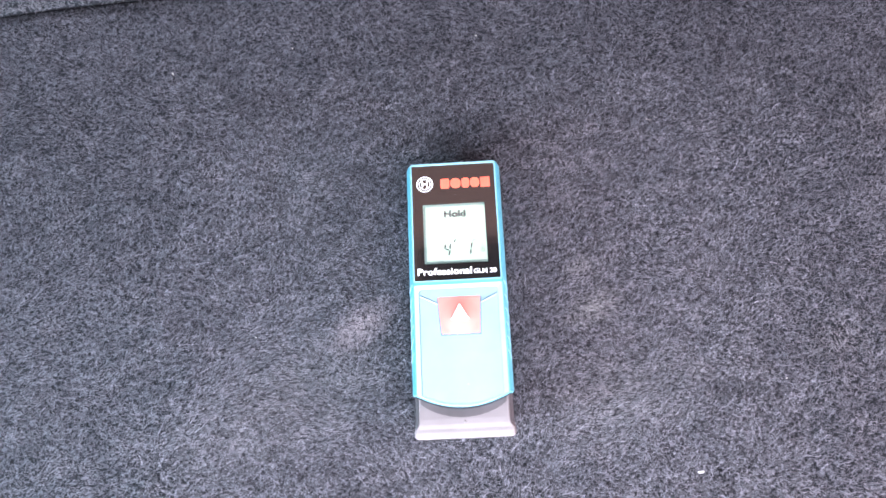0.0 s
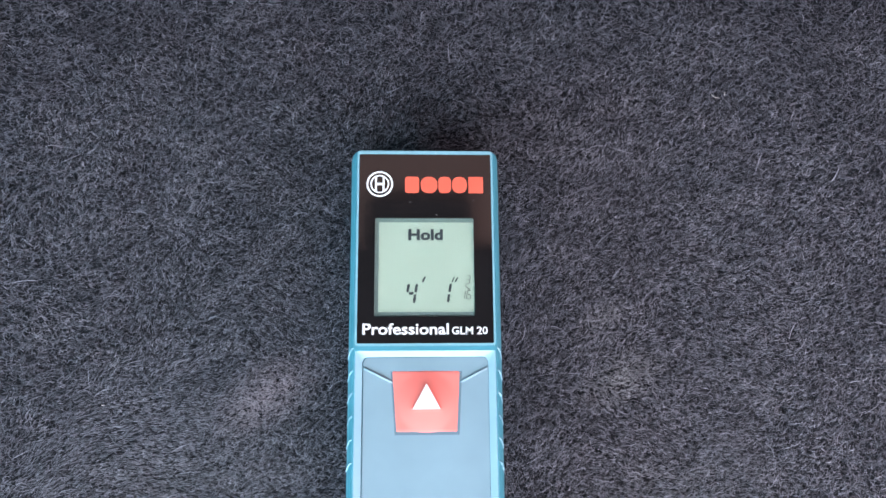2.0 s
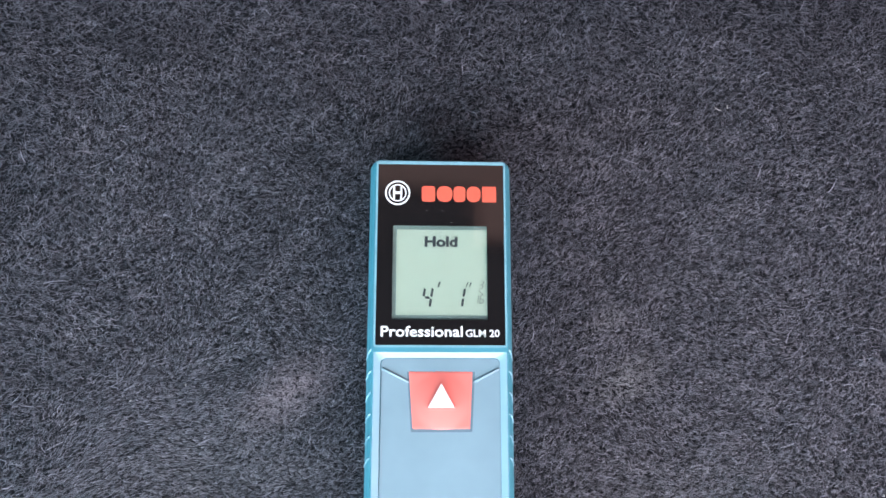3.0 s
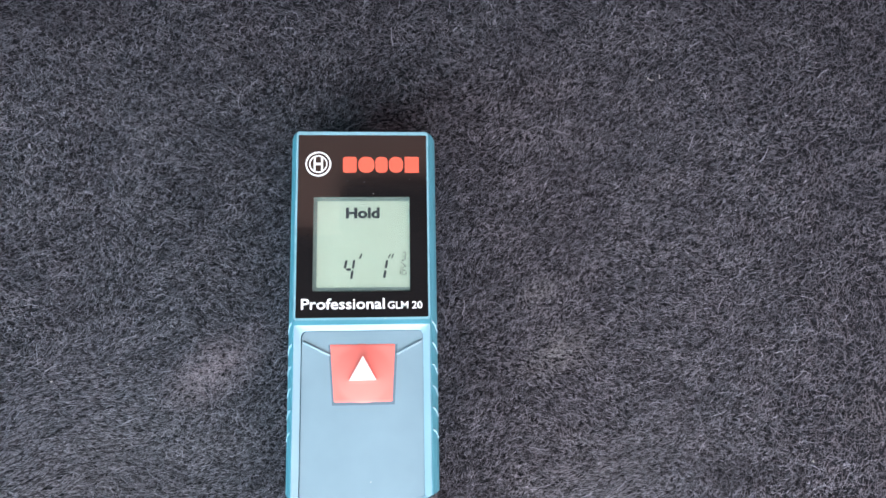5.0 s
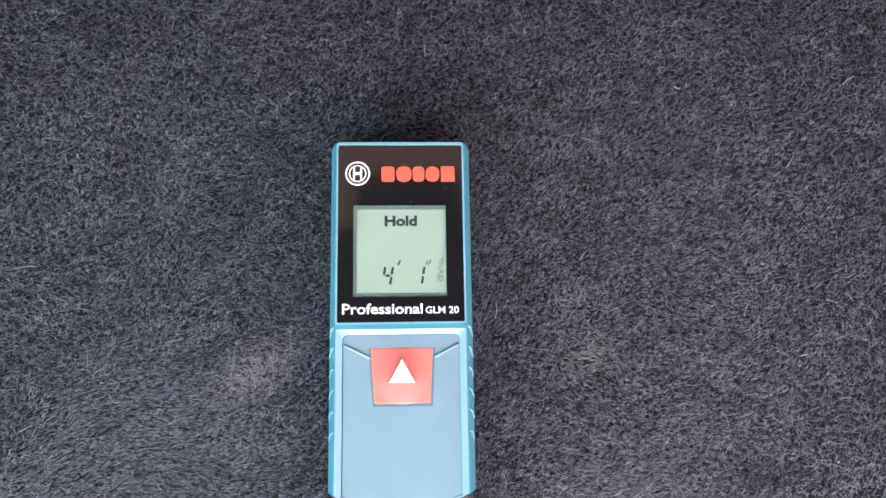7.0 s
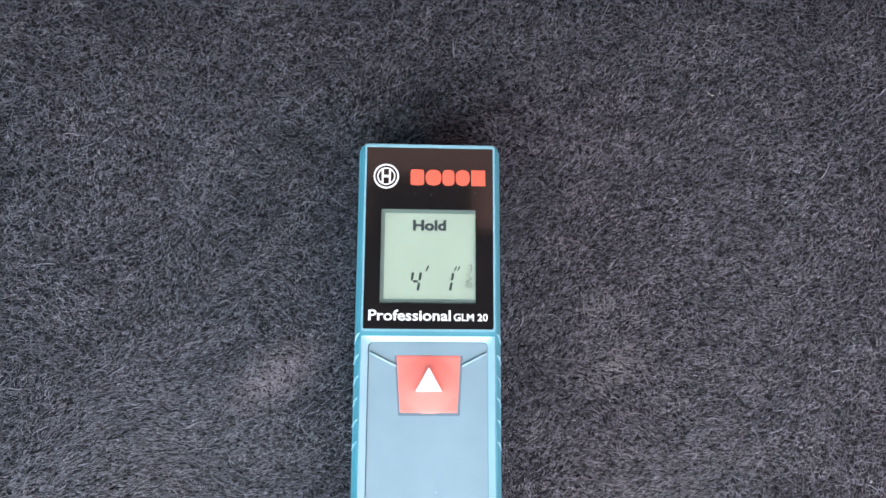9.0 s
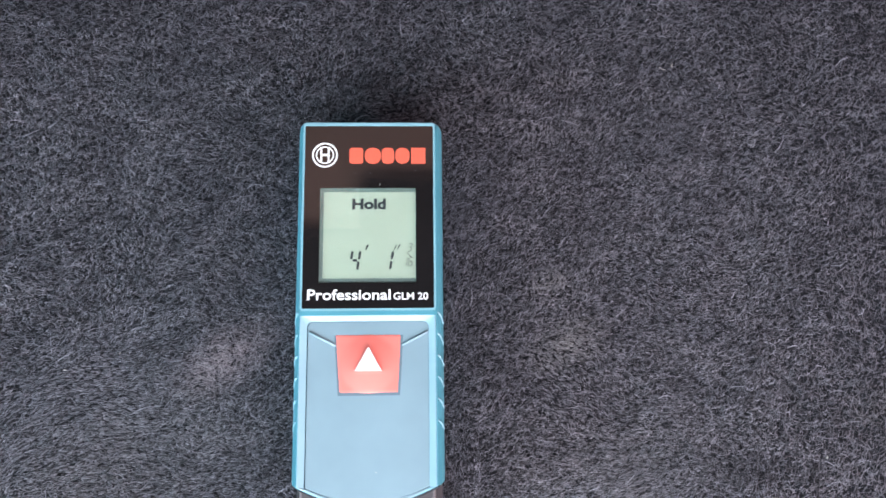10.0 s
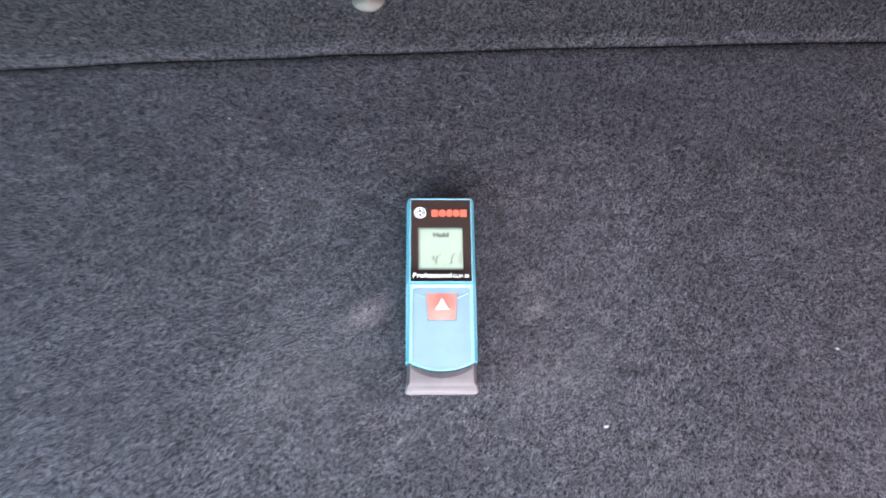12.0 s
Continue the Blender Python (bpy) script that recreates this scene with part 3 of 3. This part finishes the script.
# button: a dished trapezoid with a raised white arrow
def button_mesh():
    bm = bmesh.new()
    n = 24
    rows = []
    for j in range(n + 1):
        v = j / n
        y = -3.65 - 14.4 * v
        xl, xr = -8.2 + 1.1 * v, 8.4 - 0.8 * v
        row = []
        for i in range(n + 1):
            x = xl + (xr - xl) * i / n
            d = math.hypot(x - 0.2, y + 11.0) / 6.9
            z = 22.36 + (0.75 * (1 - d * d) if d < 1 else 0.0)
            edge = min(i, n - i, j, n - j)
            z -= 0.12 if edge == 0 else 0.0
            row.append(bm.verts.new((x * MM, y * MM, z * MM)))
        rows.append(row)
    for j in range(n):
        for i in range(n):
            bm.faces.new((rows[j][i], rows[j][i + 1], rows[j + 1][i + 1], rows[j + 1][i]))
    edge = [e for e in bm.edges if e.is_boundary]
    out = bmesh.ops.extrude_edge_only(bm, edges=edge)
    for v in out["geom"]:
        if isinstance(v, bmesh.types.BMVert):
            v.co.z = 22.0 * MM
    return bm


button = part("button", button_mesh(), RED, meter, "coral red dished rubber button", smooth=True)
# Flush strip whose dark colour stands for the shade in the button's gap.
part("button_gap", slab([(-7.15, -18.42), (7.8, -18.42), (8.55, -4.0), (-8.2, -4.0)], 22.2, 22.315), GAP_SHADE, meter, "thin strip coloured dark for the shaded gap round the button")
part("arrow", ease(loft([[(-3.05, -12.55, 22.2), (3.45, -12.55, 22.2), (0.2, -6.75, 22.2)],
                         [(-3.05, -12.55, 23.75), (3.45, -12.55, 23.75), (0.2, -6.75, 23.6)]]), 0.12, 2), WHITE, button, "white raised triangle")


# foot: frosted end piece with a flared lip
def foot_ring(y, half, top, r, inset=1.35, base=0.25):
    """Cross-section: upright flanks, sloping shoulders, a rounded top."""
    up, shoulder = half - inset, max(top * 0.62, base + 0.45 * (top - base))
    pts = [(-half * 0.985, y, base), (half * 0.985, y, base), (half, y, base + min(0.95, 0.2 * (top - base))), (half, y, shoulder)]
    for k in range(5):
        a = radians(20 + 70 * k / 4)
        pts.append((up - r + r * math.cos(a), y, top - r + r * math.sin(a)))
    for k in range(5):
        a = radians(90 + 70 * k / 4)
        pts.append((-up + r + r * math.cos(a), y, top - r + r * math.sin(a)))
    pts += [(-half, y, shoulder), (-half, y, base + min(0.95, 0.2 * (top - base)))]
    return pts


foot = part("foot", loft([foot_ring(*s) for s in (
    (-36.0, 18.0, 20.2, 0.5, 1.75), (-42.0, 18.0, 20.2, 0.5, 1.75), (-48.0, 18.0, 20.1, 0.5, 1.75), (-49.8, 18.1, 19.9, 0.6, 1.6), (-50.6, 18.35, 19.7, 0.8, 1.1),
    (-51.3, 18.55, 19.5, 1.0, 0.6, 1.5), (-52.6, 18.65, 19.35, 1.2, 0.4, 6.0), (-53.7, 18.45, 19.05, 1.3, 0.4, 10.0), (-54.4, 17.9, 18.0, 1.2, 0.45, 11.8), (-54.8, 16.9, 15.8, 0.8, 0.5, 12.8))]),
    GREY, meter, "frosted grey end piece", smooth=False)
wave = random.Random(8)
arc = [(15.7 * u, -38.6 - 5.0 * (1 - u * u)) for u in np.linspace(-1, 1, 33)]
low = [(15.5 * u, -42.4 - 5.1 * (1 - u * u) ** 0.85 + wave.uniform(-0.12, 0.12)) for u in np.linspace(1, -1, 33)]
part("inner_plate", slab(arc + low, 20.05, 20.24), GREY_DARK, foot, "smoked grey curved plate")
# Near-black strip: the shade under the shell's edge is put into its colour.
edge = [(17.3 * u, -40.0 - 4.75 * (1 - u * u)) for u in np.linspace(1, -1, 25)]
part("seam", slab([(17.3 * u, -38.6 - 5.0 * (1 - u * u)) for u in np.linspace(-1, 1, 25)] + edge, 15.0, 20.6), SEAM_SHADE, meter, "near-black strip standing for the shaded seam between shell and end piece")


for side in (-1, 1):
    flank = [[(side * (16.45 + o), y, 19.9), (side * (18.08 + o), y, 12.6), (side * (18.0 + o), y, 12.4), (side * (16.2 + o), y, 19.6)] for y, o in ((-39.2, 0.0), (-46.0, 0.0), (-48.8, 0.05), (-49.9, 0.2))]
    part("flank", loft(flank), GREY_DARK, foot, "smoked grey sloping flank")


def dome(x, y, z, r, h, n=10):
    rings = []
    for k in range(5):
        a = radians(85 * k / 4)
        rings.append([(x + r * math.cos(a) * math.cos(b), y + r * math.cos(a) * math.sin(b), z + h * math.sin(a)) for b in [2 * math.pi * i / n for i in range(n)]])
    return loft(rings)


part("pip", dome(0.2, -48.95, 19.8, 0.55, 0.45), GREY, foot, smooth=True)


# ---- small things ----
def lint(x, y, length, turn, curl, thick, label):
    line = []
    for s in np.linspace(-0.5, 0.5, 6):
        a = turn + curl * s
        line.append((x + math.cos(a) * length * s, y + math.sin(a) * length * s, 0.9 + 0.25 * math.cos(5 * s)))
    return tagged(ridge(line, thick, "lint", LINT, None, 5), label, "lint", "bits of lint on the carpet")


rng = random.Random(5)
for x, y, length, thick in ((-71.0, 120.2, 0.9, 0.2), (13.2, 120.8, 0.9, 0.2), (-126.0, 111.1, 1.2, 0.2), (86.5, -70.3, 2.4, 0.4), (218.4, -29.9, 1.7, 0.4),
                            (84.6, 74.0, 3.0, 0.08), (87.6, 75.2, 1.6, 0.08), (-68.7, -7.8, 0.6, 0.09), (-83.1, -12.0, 0.8, 0.1), (123.6, -37.7, 0.8, 0.12)):
    lint(x, y, length, rng.uniform(0, 3), rng.uniform(-1.5, 1.5), thick, "tiny pale scrap of lint caught in charcoal carpet")

for x, y, r in ((5.7, 2.2, 0.16), (2.6, 48.95, 0.15), (-3.7, 36.6, 0.07), (0.4, 36.5, 0.07), (11.7, 37.1, 0.09), (2.7, 33.5, 0.1), (2.1, -36.2, 0.14)):
    tagged(part("dust_speck", dome(x, y, 22.94 if 3 < y < 48 else 22.3 if y < 0 else 23.0, r, 0.08, 6), LINT, None), "tiny white dust speck on the meter's face", "dust", "dust specks on the meter")

clip = tagged(new("trim_clip"), "small round cream plastic clip on the carpeted seat back", "clip")
cx, cy, cz = back_height(np.array(-0.0445), np.array(0.037))
clip.matrix_world = Matrix.Translation((float(cx), float(cy), float(cz))) @ Matrix.Rotation(radians(90) - LEAN_BACK, 4, "X")
part("cap", ease(loft([[(11 * math.cos(a), 9 * math.sin(a), z) for a in np.linspace(0, 2 * math.pi, 25)[:-1]] for z in (-1.0, 2.5)]), 1.0, 3, 40), CREAM, clip, smooth=True)
part("centre_pin", dome(0, 0, 2.4, 3.0, 1.0, 14), CREAM, clip, smooth=True)
